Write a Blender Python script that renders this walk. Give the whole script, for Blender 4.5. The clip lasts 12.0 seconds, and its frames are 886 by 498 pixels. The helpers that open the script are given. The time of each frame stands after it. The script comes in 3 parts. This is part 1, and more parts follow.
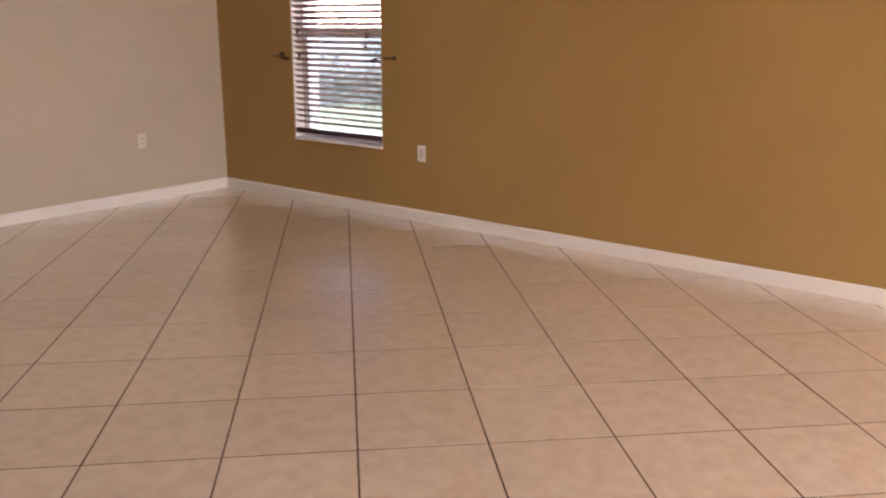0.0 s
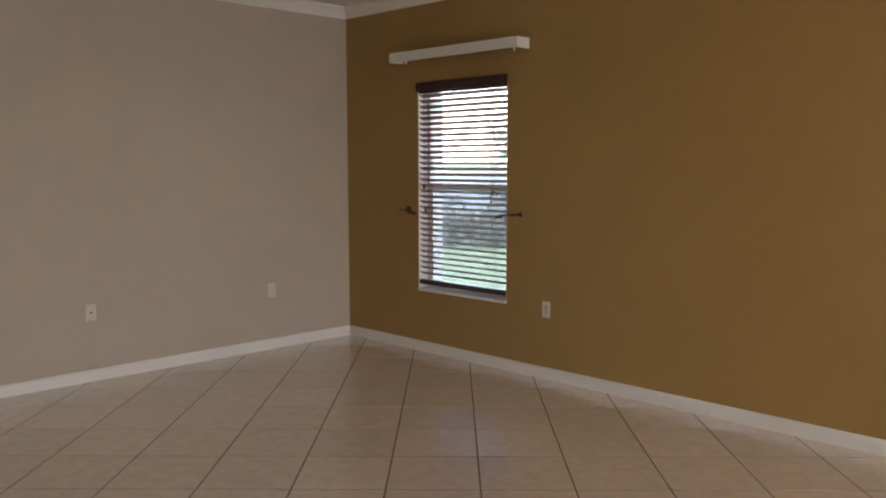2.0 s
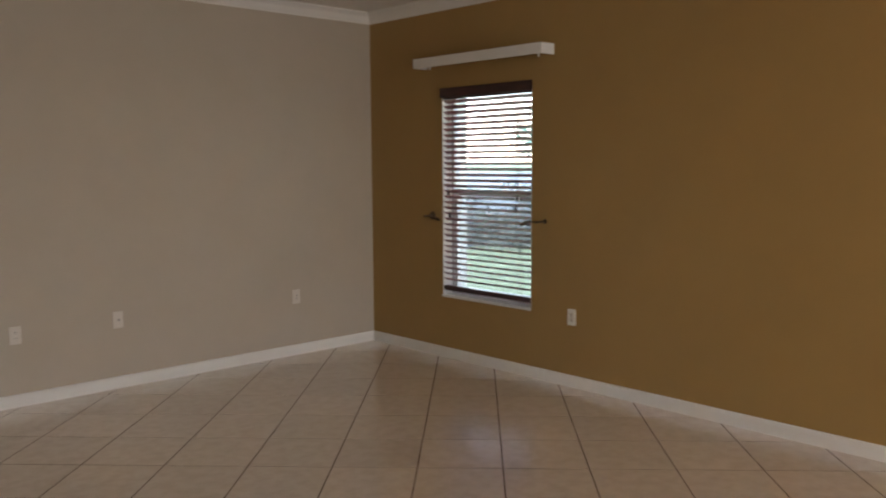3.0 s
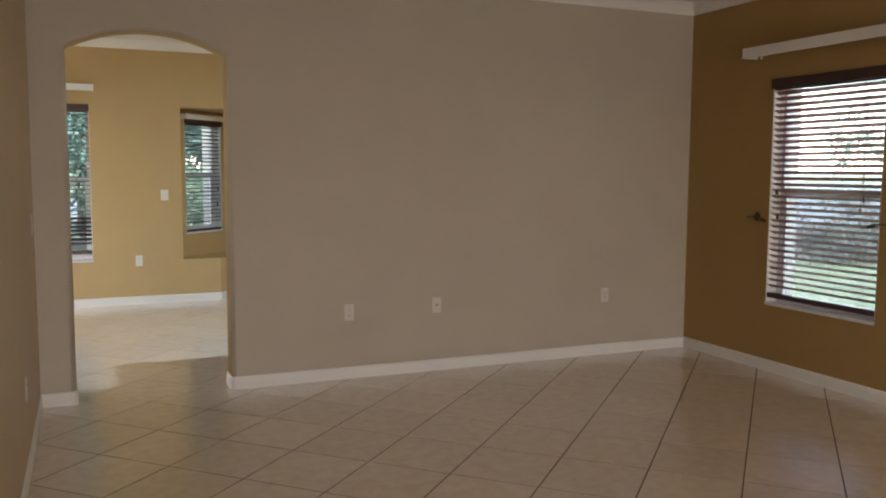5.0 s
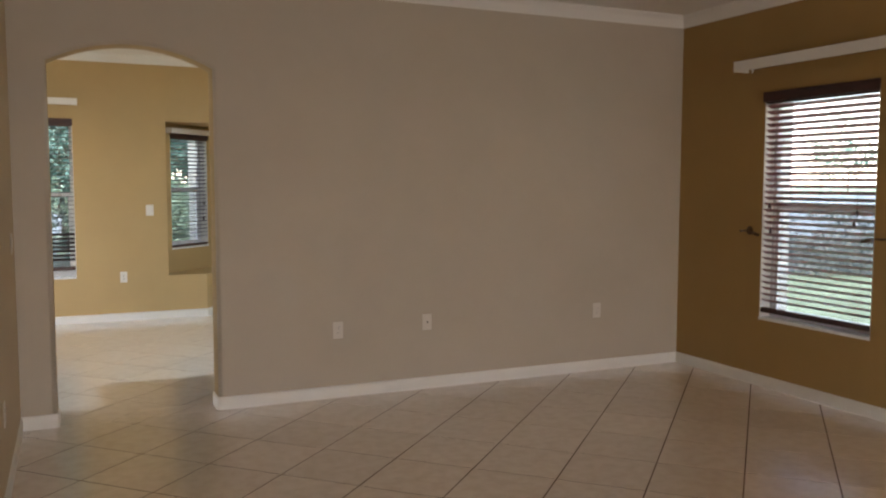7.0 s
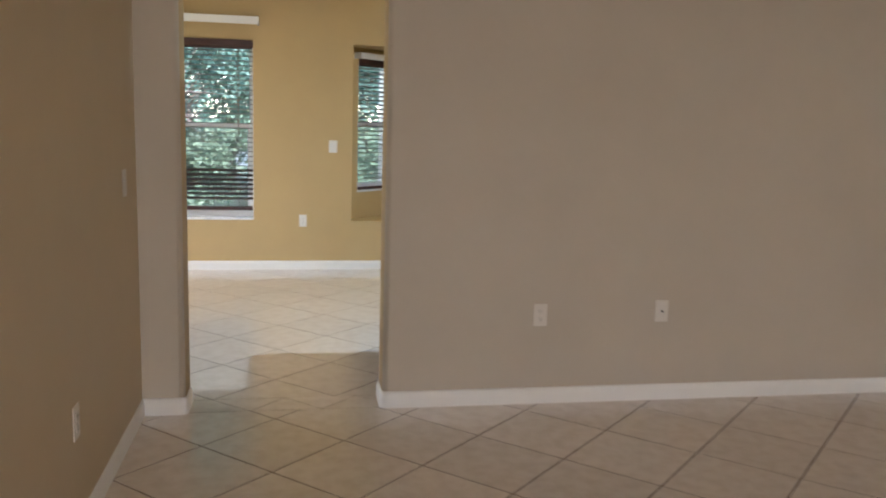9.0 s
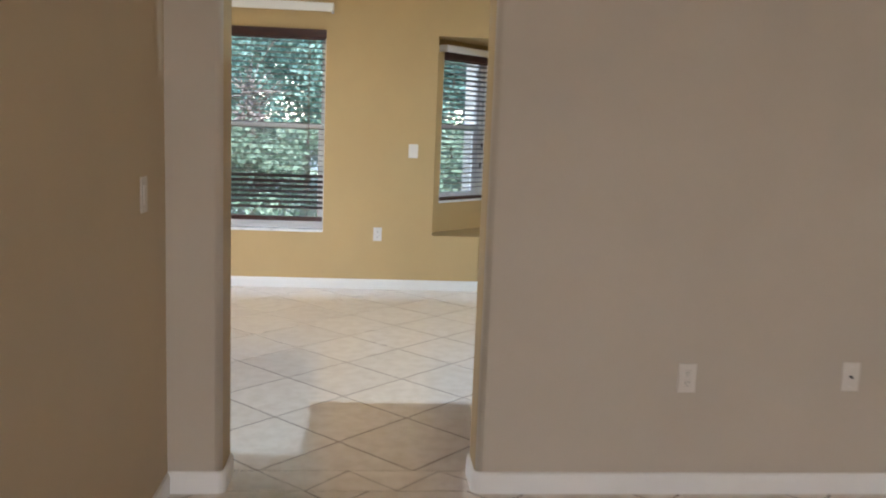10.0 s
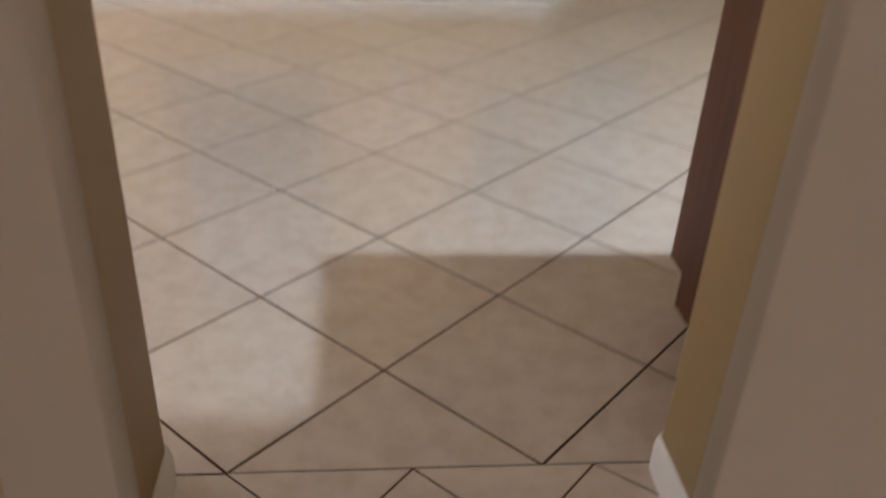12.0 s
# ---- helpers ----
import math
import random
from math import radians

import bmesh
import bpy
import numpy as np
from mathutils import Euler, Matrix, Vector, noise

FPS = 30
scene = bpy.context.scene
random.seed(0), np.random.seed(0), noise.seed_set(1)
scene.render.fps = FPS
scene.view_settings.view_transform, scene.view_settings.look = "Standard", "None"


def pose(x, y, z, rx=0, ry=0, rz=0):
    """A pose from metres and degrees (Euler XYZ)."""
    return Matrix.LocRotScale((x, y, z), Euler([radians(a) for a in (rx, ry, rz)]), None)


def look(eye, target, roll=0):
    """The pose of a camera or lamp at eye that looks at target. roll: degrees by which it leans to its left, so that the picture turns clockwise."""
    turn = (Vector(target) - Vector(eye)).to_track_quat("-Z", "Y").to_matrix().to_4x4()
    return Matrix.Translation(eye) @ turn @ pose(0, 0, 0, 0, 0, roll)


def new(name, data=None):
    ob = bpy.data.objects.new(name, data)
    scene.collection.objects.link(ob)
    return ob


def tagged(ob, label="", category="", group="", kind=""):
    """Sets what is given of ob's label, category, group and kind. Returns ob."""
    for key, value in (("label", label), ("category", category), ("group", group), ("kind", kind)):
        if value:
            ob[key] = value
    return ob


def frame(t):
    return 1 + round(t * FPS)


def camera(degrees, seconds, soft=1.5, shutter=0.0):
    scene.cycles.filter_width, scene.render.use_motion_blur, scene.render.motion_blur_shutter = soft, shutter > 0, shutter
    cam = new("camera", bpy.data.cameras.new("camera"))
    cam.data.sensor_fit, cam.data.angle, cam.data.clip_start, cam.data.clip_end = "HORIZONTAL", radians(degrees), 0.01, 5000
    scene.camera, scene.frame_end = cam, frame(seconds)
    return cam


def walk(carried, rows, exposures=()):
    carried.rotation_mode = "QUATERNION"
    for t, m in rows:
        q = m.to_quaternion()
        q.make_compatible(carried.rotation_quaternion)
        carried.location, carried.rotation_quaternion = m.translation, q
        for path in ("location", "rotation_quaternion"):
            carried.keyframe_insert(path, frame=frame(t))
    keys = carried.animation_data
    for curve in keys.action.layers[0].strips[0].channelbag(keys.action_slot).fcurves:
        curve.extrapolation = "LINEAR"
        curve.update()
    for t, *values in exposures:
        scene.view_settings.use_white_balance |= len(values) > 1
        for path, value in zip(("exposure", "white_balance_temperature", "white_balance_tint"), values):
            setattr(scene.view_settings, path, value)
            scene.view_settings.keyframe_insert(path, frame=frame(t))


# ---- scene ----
cam = camera(55.9, 12.0, soft=2.0, shutter=0.5)
PATH = [
    (0, (0.399, -6.053, 1.39), (1.917, -4.857, 0.874), 0.2),
    (0.5, (0.385, -5.952, 1.4), (1.865, -4.702, 0.902), 2.3),
    (1, (0.391, -5.953, 1.409), (1.845, -4.659, 0.948), 3.0),
    (1.5, (0.424, -5.918, 1.464), (1.848, -4.561, 1.105), 2.1),
    (2, (0.394, -5.894, 1.538), (1.785, -4.471, 1.333), -0.1),
    (2.5, (0.42, -5.88, 1.588), (1.798, -4.446, 1.38), -0.7),
    (2.7, (0.419, -5.882, 1.603), (1.796, -4.448, 1.393), -0.5),
    (4.3, (0.328, -5.738, 1.522), (1.285, -3.991, 1.344), -0.6),
    (4.5, (0.321, -5.739, 1.497), (1.212, -3.957, 1.323), -0.2),
    (5, (0.299, -5.686, 1.492), (1.082, -3.855, 1.305), 0.3),
    (5.5, (0.317, -5.673, 1.5), (1.105, -3.844, 1.316), 0.5),
    (5.9, (0.311, -5.705, 1.507), (1.112, -3.879, 1.379), 0.0),
    (6, (0.309, -5.716, 1.51), (1.115, -3.89, 1.382), -0.1),
    (6.5, (0.316, -5.729, 1.525), (1.127, -3.905, 1.405), 0.1),
    (7, (0.318, -5.593, 1.515), (1.129, -3.772, 1.356), 0.1),
    (7.5, (0.329, -5.389, 1.448), (1.044, -3.536, 1.213), 0.1),
    (7.7, (0.471, -5.296, 1.462), (1.083, -3.41, 1.199), -0.6),
    (9.3, (0.759, -3.828, 1.463), (1.055, -1.872, 1.164), 2.1),
    (9.5, (0.782, -3.644, 1.42), (1.028, -1.679, 1.141), 2.2),
    (10, (0.731, -3.091, 1.423), (0.913, -1.121, 1.133), 2.3),
    (10.5, (0.734, -2.496, 1.382), (0.915, -0.53, 1.062), 2.8),
    (10.8, (0.684, -2.179, 1.378), (0.874, -0.216, 1.047), 3.9),
    (11, (0.655, -1.972, 1.370), (0.868, -0.013, 1.035), 3.9),
    (11.2, (0.614, -1.753, 1.364), (0.84, 0.204, 1.019), 4.5),
    (11.3, (0.59, -1.658, 1.358), (0.811, 0.293, 0.98), 4.6),
    (11.4, (0.574, -1.574, 1.346), (0.793, 0.362, 0.893), 3.6),
    (11.6, (0.564, -1.41, 1.314), (0.776, 0.475, 0.679), 3.0),
    (11.7, (0.566, -1.32, 1.303), (0.777, 0.529, 0.57), 3.4),
    (11.8, (0.563, -1.23, 1.292), (0.775, 0.577, 0.462), 3.5),
    (12, (0.581, -1.029, 1.232), (0.771, 0.693, 0.233), 3.0),
]
EXPOSURES = [(0, 3.8, 7250, 29), (0.5, 3.79, 6950, 21), (1.0, 3.7, 6650, 17), (1.5, 3.37, 6600, 16), (2.0, 3.13, 6550, 14), (4.5, 2.96, 6920, 16), (6.0, 3.05, 6970, 17), (7.5, 2.97, 7070, 18), (9.5, 3.3, 6490, 16), (10.5, 3.32, 6440, 17), (11.5, 3.19, 6620, 21), (12, 2.8, 7240, 24)]
walk(cam, [(t, look(eye, target, roll)) for t, eye, target, roll in PATH], EXPOSURES)

# ---- world, sun, lamps ----
world = bpy.data.worlds.new("world")
scene.world = world
world.use_nodes = True
wn, wl = world.node_tree.nodes, world.node_tree.links
sky = wn.new("ShaderNodeTexSky")
sky.sky_type, sky.sun_disc = "NISHITA", False
sky.sun_elevation, sky.sun_rotation = radians(50), radians(200)
sky.air_density, sky.dust_density, sky.ozone_density = 1.0, 0.0, 2.0
sat = wn.new("ShaderNodeHueSaturation")
sat.inputs["Saturation"].default_value = 0.65
wl.new(sky.outputs[0], sat.inputs["Color"])
wl.new(sat.outputs[0], wn["Background"].inputs[0])
wn["Background"].inputs[1].default_value = 0.135

sun = new("sun", bpy.data.lights.new("sun", "SUN"))
sun.data.energy, sun.data.angle, sun.data.color = 3.1, radians(12), (1.0, 0.96, 0.9)
sun.matrix_world = look((0, 0, 20), (4.1, 11.3, 2.0))


def area_lamp(name, m, w, h, watts, color):
    lamp = new(name, bpy.data.lights.new(name, "AREA"))
    lamp.data.shape, lamp.data.size, lamp.data.size_y = "RECTANGLE", w, h
    lamp.data.energy, lamp.data.color = watts, color
    lamp.matrix_world = m
    return lamp


area_lamp("daylight_south", look((2.3, -11.42, 1.25), (2.3, 0, 1.0)), 2.6, 2.0, 14.5, (0.95, 0.95, 1.0))
# Fill light added for the nook, in an unseen opening of its west wall.
area_lamp("fill_west", look((-3.02, 2.3, 1.15), (2, 2.3, 1.0)), 2.2, 1.9, 1.9, (1.0, 0.97, 0.94))
lamp = new("kitchen_lamp", bpy.data.lights.new("kitchen_lamp", "AREA"))
lamp.data.shape, lamp.data.size, lamp.data.energy, lamp.data.color = "DISK", 0.12, 15.5, (0.57, 0.80, 1.0)
lamp.matrix_world = look((3.126, 0.646, 2.83), (3.126, 0.647, 0))


# ---- materials ----
def material(name, color, rough=0.5, metal=0.0, spec=0.5):
    m = bpy.data.materials.new(name)
    m.use_nodes = True
    b = m.node_tree.nodes["Principled BSDF"]
    b.inputs["Base Color"].default_value = (*color, 1)
    b.inputs["Roughness"].default_value = rough
    b.inputs["Metallic"].default_value = metal
    b.inputs["Specular IOR Level"].default_value = spec
    return m


def add(m, kind, **sockets):
    n = m.node_tree.nodes.new(kind)
    for k, v in sockets.items():
        n.inputs[k.replace("_", " ")].default_value = v
    return n


def link(m, a, b):
    m.node_tree.links.new(a, b)


def coords(m, obj=False):
    n = m.node_tree.nodes.new("ShaderNodeTexCoord" if obj else "ShaderNodeNewGeometry")
    return n.outputs["Object" if obj else "Position"]


def mottle(m, base, other, scale=3.0, lo=0.4, hi=0.65, detail=4.0, pos=None, stretch=None):
    """Mixes two colours by noise into the base colour; returns the mix's output."""
    src = pos or coords(m)
    if stretch:
        mp = m.node_tree.nodes.new("ShaderNodeMapping")
        mp.inputs["Scale"].default_value = stretch
        link(m, src, mp.inputs["Vector"])
        src = mp.outputs[0]
    nz = add(m, "ShaderNodeTexNoise", Scale=scale, Detail=detail, Roughness=0.6)
    link(m, src, nz.inputs["Vector"])
    mr = add(m, "ShaderNodeMapRange")
    mr.inputs["From Min"].default_value, mr.inputs["From Max"].default_value = lo, hi
    link(m, nz.outputs["Fac"], mr.inputs["Value"])
    mix = m.node_tree.nodes.new("ShaderNodeMix")
    mix.data_type = "RGBA"
    for i, c in ((6, base), (7, other)):
        if isinstance(c, tuple):
            mix.inputs[i].default_value = (*c, 1)
        else:
            link(m, c, mix.inputs[i])
    link(m, mr.outputs[0], mix.inputs[0])
    link(m, mix.outputs[2], m.node_tree.nodes["Principled BSDF"].inputs["Base Color"])
    return mix.outputs[2]


def relief(m, scale, strength, distance=0.002, detail=3.0, stretch=None, pos=None):
    src = pos or coords(m)
    if stretch:
        mp = m.node_tree.nodes.new("ShaderNodeMapping")
        mp.inputs["Scale"].default_value = stretch
        link(m, src, mp.inputs["Vector"])
        src = mp.outputs[0]
    nz = add(m, "ShaderNodeTexNoise", Scale=scale, Detail=detail)
    link(m, src, nz.inputs["Vector"])
    bp = add(m, "ShaderNodeBump", Strength=strength, Distance=distance)
    link(m, nz.outputs["Fac"], bp.inputs["Height"])
    link(m, bp.outputs[0], m.node_tree.nodes["Principled BSDF"].inputs["Normal"])


def paint(name, color, dark=0.93, rough=0.55):
    m = material(name, color, rough, spec=0.35)
    mottle(m, color, tuple(c * dark for c in color), 1.6, 0.35, 0.7, 7)
    relief(m, 170, 0.22, 0.0015, 2)
    return m


M_GREY = paint("greige_wall_paint", (0.497, 0.425, 0.337))
M_OCHRE = paint("ochre_wall_paint", (0.375, 0.231, 0.080))
M_TAN = paint("tan_wall_paint", (0.52, 0.363, 0.172))
M_WEST = paint("warm_greige_wall_paint", (0.55, 0.428, 0.278))
# The nook's tan paint again, darkened to carry the shade inside the archway.
M_TAN_SHADED = paint("shaded_tan_jamb_paint", (0.46, 0.315, 0.150))
M_CEIL = paint("ceiling_paint", (0.78, 0.74, 0.68), 0.97, 0.8)
M_TRIM = paint("white_trim_paint", (0.80, 0.77, 0.72), 0.95, 0.35)
M_WHITE = material("white_vinyl", (0.78, 0.78, 0.78), 0.35)
M_PLATE = material("white_plate_plastic", (0.76, 0.73, 0.68), 0.3)
M_ALMOND = material("almond_plate_plastic", (0.64, 0.585, 0.52), 0.35)
M_SLOT = material("dark_slot", (0.03, 0.028, 0.025), 0.6)
M_BRONZE = material("aged_bronze", (0.10, 0.065, 0.035), 0.38, 0.8)
M_CORD = material("brown_cord", (0.16, 0.07, 0.05), 0.8)
M_SILL = material("marble_sill", (0.78, 0.78, 0.77), 0.2)
mottle(M_SILL, (0.80, 0.80, 0.79), (0.62, 0.62, 0.63), 9, 0.5, 0.7, 6)

# Slat wood lightened for the daylight that glows between the ochre window's slats.
M_LIT_SLAT = material("lit_mahogany_slat_wood", (0.20, 0.06, 0.05), 0.3, spec=0.5)
mottle(M_LIT_SLAT, (0.36, 0.14, 0.13), (0.26, 0.09, 0.082), 30, 0.35, 0.65, 5, coords(M_LIT_SLAT, True), (0.12, 1, 1))
# The same slat wood darkened: nook slats read dark against their bright windows.
M_SHADED_SLAT = material("shaded_mahogany_slat_wood", (0.05, 0.018, 0.016), 0.35)
mottle(M_SHADED_SLAT, (0.055, 0.020, 0.018), (0.035, 0.013, 0.012), 30, 0.35, 0.65, 5, coords(M_SHADED_SLAT, True), (0.12, 1, 1))
M_RAIL = material("dark_mahogany_rail_wood", (0.09, 0.03, 0.022), 0.35)
mottle(M_RAIL, (0.06, 0.018, 0.014), (0.03, 0.010, 0.008), 30, 0.35, 0.65, 5, coords(M_RAIL, True), (0.12, 1, 1))
M_CAB = material("cherry_cabinet_wood", (0.12, 0.03, 0.012), 0.5, spec=0.3)
mottle(M_CAB, (0.11, 0.029, 0.010), (0.06, 0.016, 0.006), 22, 0.35, 0.65, 6, coords(M_CAB, True), (1, 1, 0.09))
M_COUNTER = material("brown_laminate", (0.25, 0.17, 0.10), 0.42)
mottle(M_COUNTER, (0.12, 0.07, 0.04), (0.06, 0.035, 0.02), 60, 0.45, 0.6, 5)

M_GROUT = material("dark_grout", (0.06, 0.035, 0.02), 0.9)
mottle(M_GROUT, (0.085, 0.040, 0.021), (0.17, 0.09, 0.05), 1.7, 0.52, 0.72, 4)
relief(M_GROUT, 220, 0.4, 0.001)

M_TILE = material("beige_ceramic_tile", (0.62, 0.52, 0.43), 0.3, spec=0.8)
_b = M_TILE.node_tree.nodes["Principled BSDF"]
_b.inputs["Coat Weight"].default_value, _b.inputs["Coat Roughness"].default_value = 1.0, 0.16
_b.inputs["Coat IOR"].default_value = 1.7
_pos = coords(M_TILE)
_a = mottle(M_TILE, (0.80, 0.70, 0.60), (0.705, 0.595, 0.49), 13.0, 0.40, 0.64, 8, _pos)
_hsv = add(M_TILE, "ShaderNodeHueSaturation")
_inf = M_TILE.node_tree.nodes.new("ShaderNodeObjectInfo")
_mr = add(M_TILE, "ShaderNodeMapRange")
_mr.inputs["To Min"].default_value, _mr.inputs["To Max"].default_value = 0.95, 1.05
link(M_TILE, _inf.outputs["Random"], _mr.inputs["Value"])
link(M_TILE, _mr.outputs[0], _hsv.inputs["Value"])
link(M_TILE, _a, _hsv.inputs["Color"])
link(M_TILE, _hsv.outputs[0], M_TILE.node_tree.nodes["Principled BSDF"].inputs["Base Color"])

M_GLASS = bpy.data.materials.new("window_glass")
M_GLASS.use_nodes = True
_g = M_GLASS.node_tree.nodes["Principled BSDF"]
_g.inputs["Transmission Weight"].default_value, _g.inputs["Roughness"].default_value, _g.inputs["IOR"].default_value = 1.0, 0.0, 1.45
_g.inputs["Base Color"].default_value = (0.96, 0.99, 0.98, 1)

M_SCREEN = material("insect_screen_mesh", (0.22, 0.22, 0.23), 0.8)
_o = M_SCREEN.node_tree
_mx, _tr = _o.nodes.new("ShaderNodeMixShader"), _o.nodes.new("ShaderNodeBsdfTransparent")
_mx.inputs[0].default_value = 0.22
_o.links.new(_tr.outputs[0], _mx.inputs[1])
_o.links.new(_o.nodes["Principled BSDF"].outputs[0], _mx.inputs[2])
_o.links.new(_mx.outputs[0], _o.nodes["Material Output"].inputs["Surface"])
M_LAWN = material("lawn_grass", (0.10, 0.19, 0.05), 0.9)
mottle(M_LAWN, (0.10, 0.15, 0.105), (0.07, 0.11, 0.075), 1.5, 0.4, 0.65, 6)
M_WATER = material("pond_water", (0.07, 0.095, 0.12), 0.5, spec=0.15)
relief(M_WATER, 1.5, 0.25, 0.05, 3, (1, 1, 1))
def leaf_material(name, deep, pale):
    """Leaves of many greens that let some light through."""
    m = material(name, pale, 0.6, spec=0.3)
    geo, ramp = m.node_tree.nodes.new("ShaderNodeNewGeometry"), m.node_tree.nodes.new("ShaderNodeValToRGB")
    ramp.color_ramp.elements[0].color, ramp.color_ramp.elements[1].color = (*deep, 1), (*pale, 1)
    link(m, geo.outputs["Random Per Island"], ramp.inputs[0])
    b = m.node_tree.nodes["Principled BSDF"]
    link(m, ramp.outputs[0], b.inputs["Base Color"])
    thin, mix = m.node_tree.nodes.new("ShaderNodeBsdfTranslucent"), m.node_tree.nodes.new("ShaderNodeMixShader")
    link(m, ramp.outputs[0], thin.inputs["Color"])
    mix.inputs[0].default_value = 0.4
    link(m, b.outputs[0], mix.inputs[1])
    link(m, thin.outputs[0], mix.inputs[2])
    link(m, mix.outputs[0], m.node_tree.nodes["Material Output"].inputs["Surface"])
    return m


M_LEAF = leaf_material("tree_leaves", (0.07, 0.155, 0.145), (0.17, 0.285, 0.26))
M_SHRUB = leaf_material("shrub_leaves", (0.11, 0.19, 0.145), (0.19, 0.29, 0.225))
# Greyed leaves for the pond edge: the haze is put into their colour.
M_HAZED_LEAF = leaf_material("hazed_shore_leaves", (0.10, 0.13, 0.13), (0.17, 0.20, 0.21))
M_BARK = material("grey_bark", (0.20, 0.16, 0.14), 0.9)
mottle(M_BARK, (0.22, 0.18, 0.16), (0.10, 0.08, 0.07), 18, 0.4, 0.6, 5)
M_DEAD = material("dead_twigs", (0.16, 0.12, 0.13), 0.9)
mottle(M_DEAD, (0.11, 0.095, 0.095), (0.04, 0.034, 0.035), 12, 0.35, 0.65, 4)


# ---- mesh helpers ----
def part(name, bm, mat, parent=None, label="", smooth=False):
    me = bpy.data.meshes.new(name)
    bmesh.ops.recalc_face_normals(bm, faces=bm.faces)
    bm.to_mesh(me)
    bm.free()
    me.materials.append(mat)
    if smooth:
        me.shade_smooth()
    ob = new(name, me)
    ob.parent = parent
    if label:
        ob["label"] = label
    return ob


def thing(name, m, label="", category="", group="", kind=""):
    ob = new(name)
    ob.matrix_world = m
    return tagged(ob, label, category, group, kind)


def box(bm, x0, x1, y0, y1, z0, z1, bevel=0.0, m=None):
    vs = [bm.verts.new((x, y, z)) for z in (z0, z1) for y in (y0, y1) for x in (x0, x1)]
    fs = [bm.faces.new([vs[i] for i in f]) for f in ((0, 2, 3, 1), (4, 5, 7, 6), (0, 1, 5, 4), (2, 6, 7, 3), (0, 4, 6, 2), (1, 3, 7, 5))]
    if bevel:
        es = list({e for f in fs for e in f.edges})
        out = bmesh.ops.bevel(bm, geom=es, offset=bevel, segments=2, affect="EDGES", profile=0.5)
        vs = list({v for v in vs if v.is_valid} | {v for v in out["verts"]})
    if m is not None:
        bmesh.ops.transform(bm, matrix=m, verts=vs)
    return bm


def boxed(*a, **k):
    return box(bmesh.new(), *a, **k)


def rod(bm, p, q, r0, r1=None, seg=10):
    p, q = Vector(p), Vector(q)
    m = Matrix.Translation((p + q) / 2) @ (q - p).to_track_quat("Z", "Y").to_matrix().to_4x4()
    bmesh.ops.create_cone(bm, cap_ends=True, segments=seg, radius1=r0, radius2=r0 if r1 is None else r1, depth=(q - p).length, matrix=m)
    return bm


def prism(points, z0, z1):
    """A solid from a plan outline."""
    bm = bmesh.new()
    lo = [bm.verts.new((x, y, z0)) for x, y in points]
    hi = [bm.verts.new((x, y, z1)) for x, y in points]
    bm.faces.new(lo), bm.faces.new(hi)
    for i in range(len(points)):
        j = (i + 1) % len(points)
        bm.faces.new((lo[i], lo[j], hi[j], hi[i]))
    return bm


def holed(length, thick, z0, z1, holes, start=0.0, y0=0.0):
    """A straight wall along x from start, y0 to thick, as one closed mesh with rectangular holes (x0, x1, zlow, zhigh)."""
    xs = sorted({start, length} | {h[0] for h in holes} | {h[1] for h in holes})
    zs = sorted({z0, z1} | {h[2] for h in holes} | {h[3] for h in holes})
    bm, made = bmesh.new(), {}

    def v(i, j, y):
        if (i, j, y) not in made:
            made[i, j, y] = bm.verts.new((xs[i], y, zs[j]))
        return made[i, j, y]

    def full(i, j):
        if not (0 <= i < len(xs) - 1 and 0 <= j < len(zs) - 1):
            return False
        x, z = (xs[i] + xs[i + 1]) / 2, (zs[j] + zs[j + 1]) / 2
        return not any(a < x < b and lo < z < hi for a, b, lo, hi in holes)

    for i in range(len(xs) - 1):
        for j in range(len(zs) - 1):
            if not full(i, j):
                continue
            for y in (y0, thick):
                bm.faces.new((v(i, j, y), v(i + 1, j, y), v(i + 1, j + 1, y), v(i, j + 1, y)))
            for near, (a, b) in (((i - 1, j), ((i, j), (i, j + 1))), ((i + 1, j), ((i + 1, j), (i + 1, j + 1))),
                                 ((i, j - 1), ((i, j), (i + 1, j))), ((i, j + 1), ((i, j + 1), (i + 1, j + 1)))):
                if not full(*near):
                    bm.faces.new((v(*a, y0), v(*b, y0), v(*b, thick), v(*a, thick)))
    return bm


def sweep(path, profile):
    """Sweeps (offset, height) along a plan path, offset to the left of the way, with mitred corners."""
    bm, rings, n = bmesh.new(), [], len(path)
    for i, p in enumerate(path):
        p = Vector(p)
        a = (p - Vector(path[i - 1])).normalized() if i else None
        b = (Vector(path[i + 1]) - p).normalized() if i < n - 1 else None
        a, b = a or b, b or a
        na, nb = Vector((-a.y, a.x)), Vector((-b.y, b.x))
        mid = (na + nb).normalized()
        mid /= max(0.3, mid.dot(na))
        rings.append([bm.verts.new((p.x + mid.x * o, p.y + mid.y * o, z)) for o, z in profile])
    k = len(profile)
    for r, s in zip(rings, rings[1:]):
        for i in range(k):
            j = (i + 1) % k
            bm.faces.new((r[i], r[j], s[j], s[i]))
    bm.faces.new(rings[0]), bm.faces.new(rings[-1])
    return bm


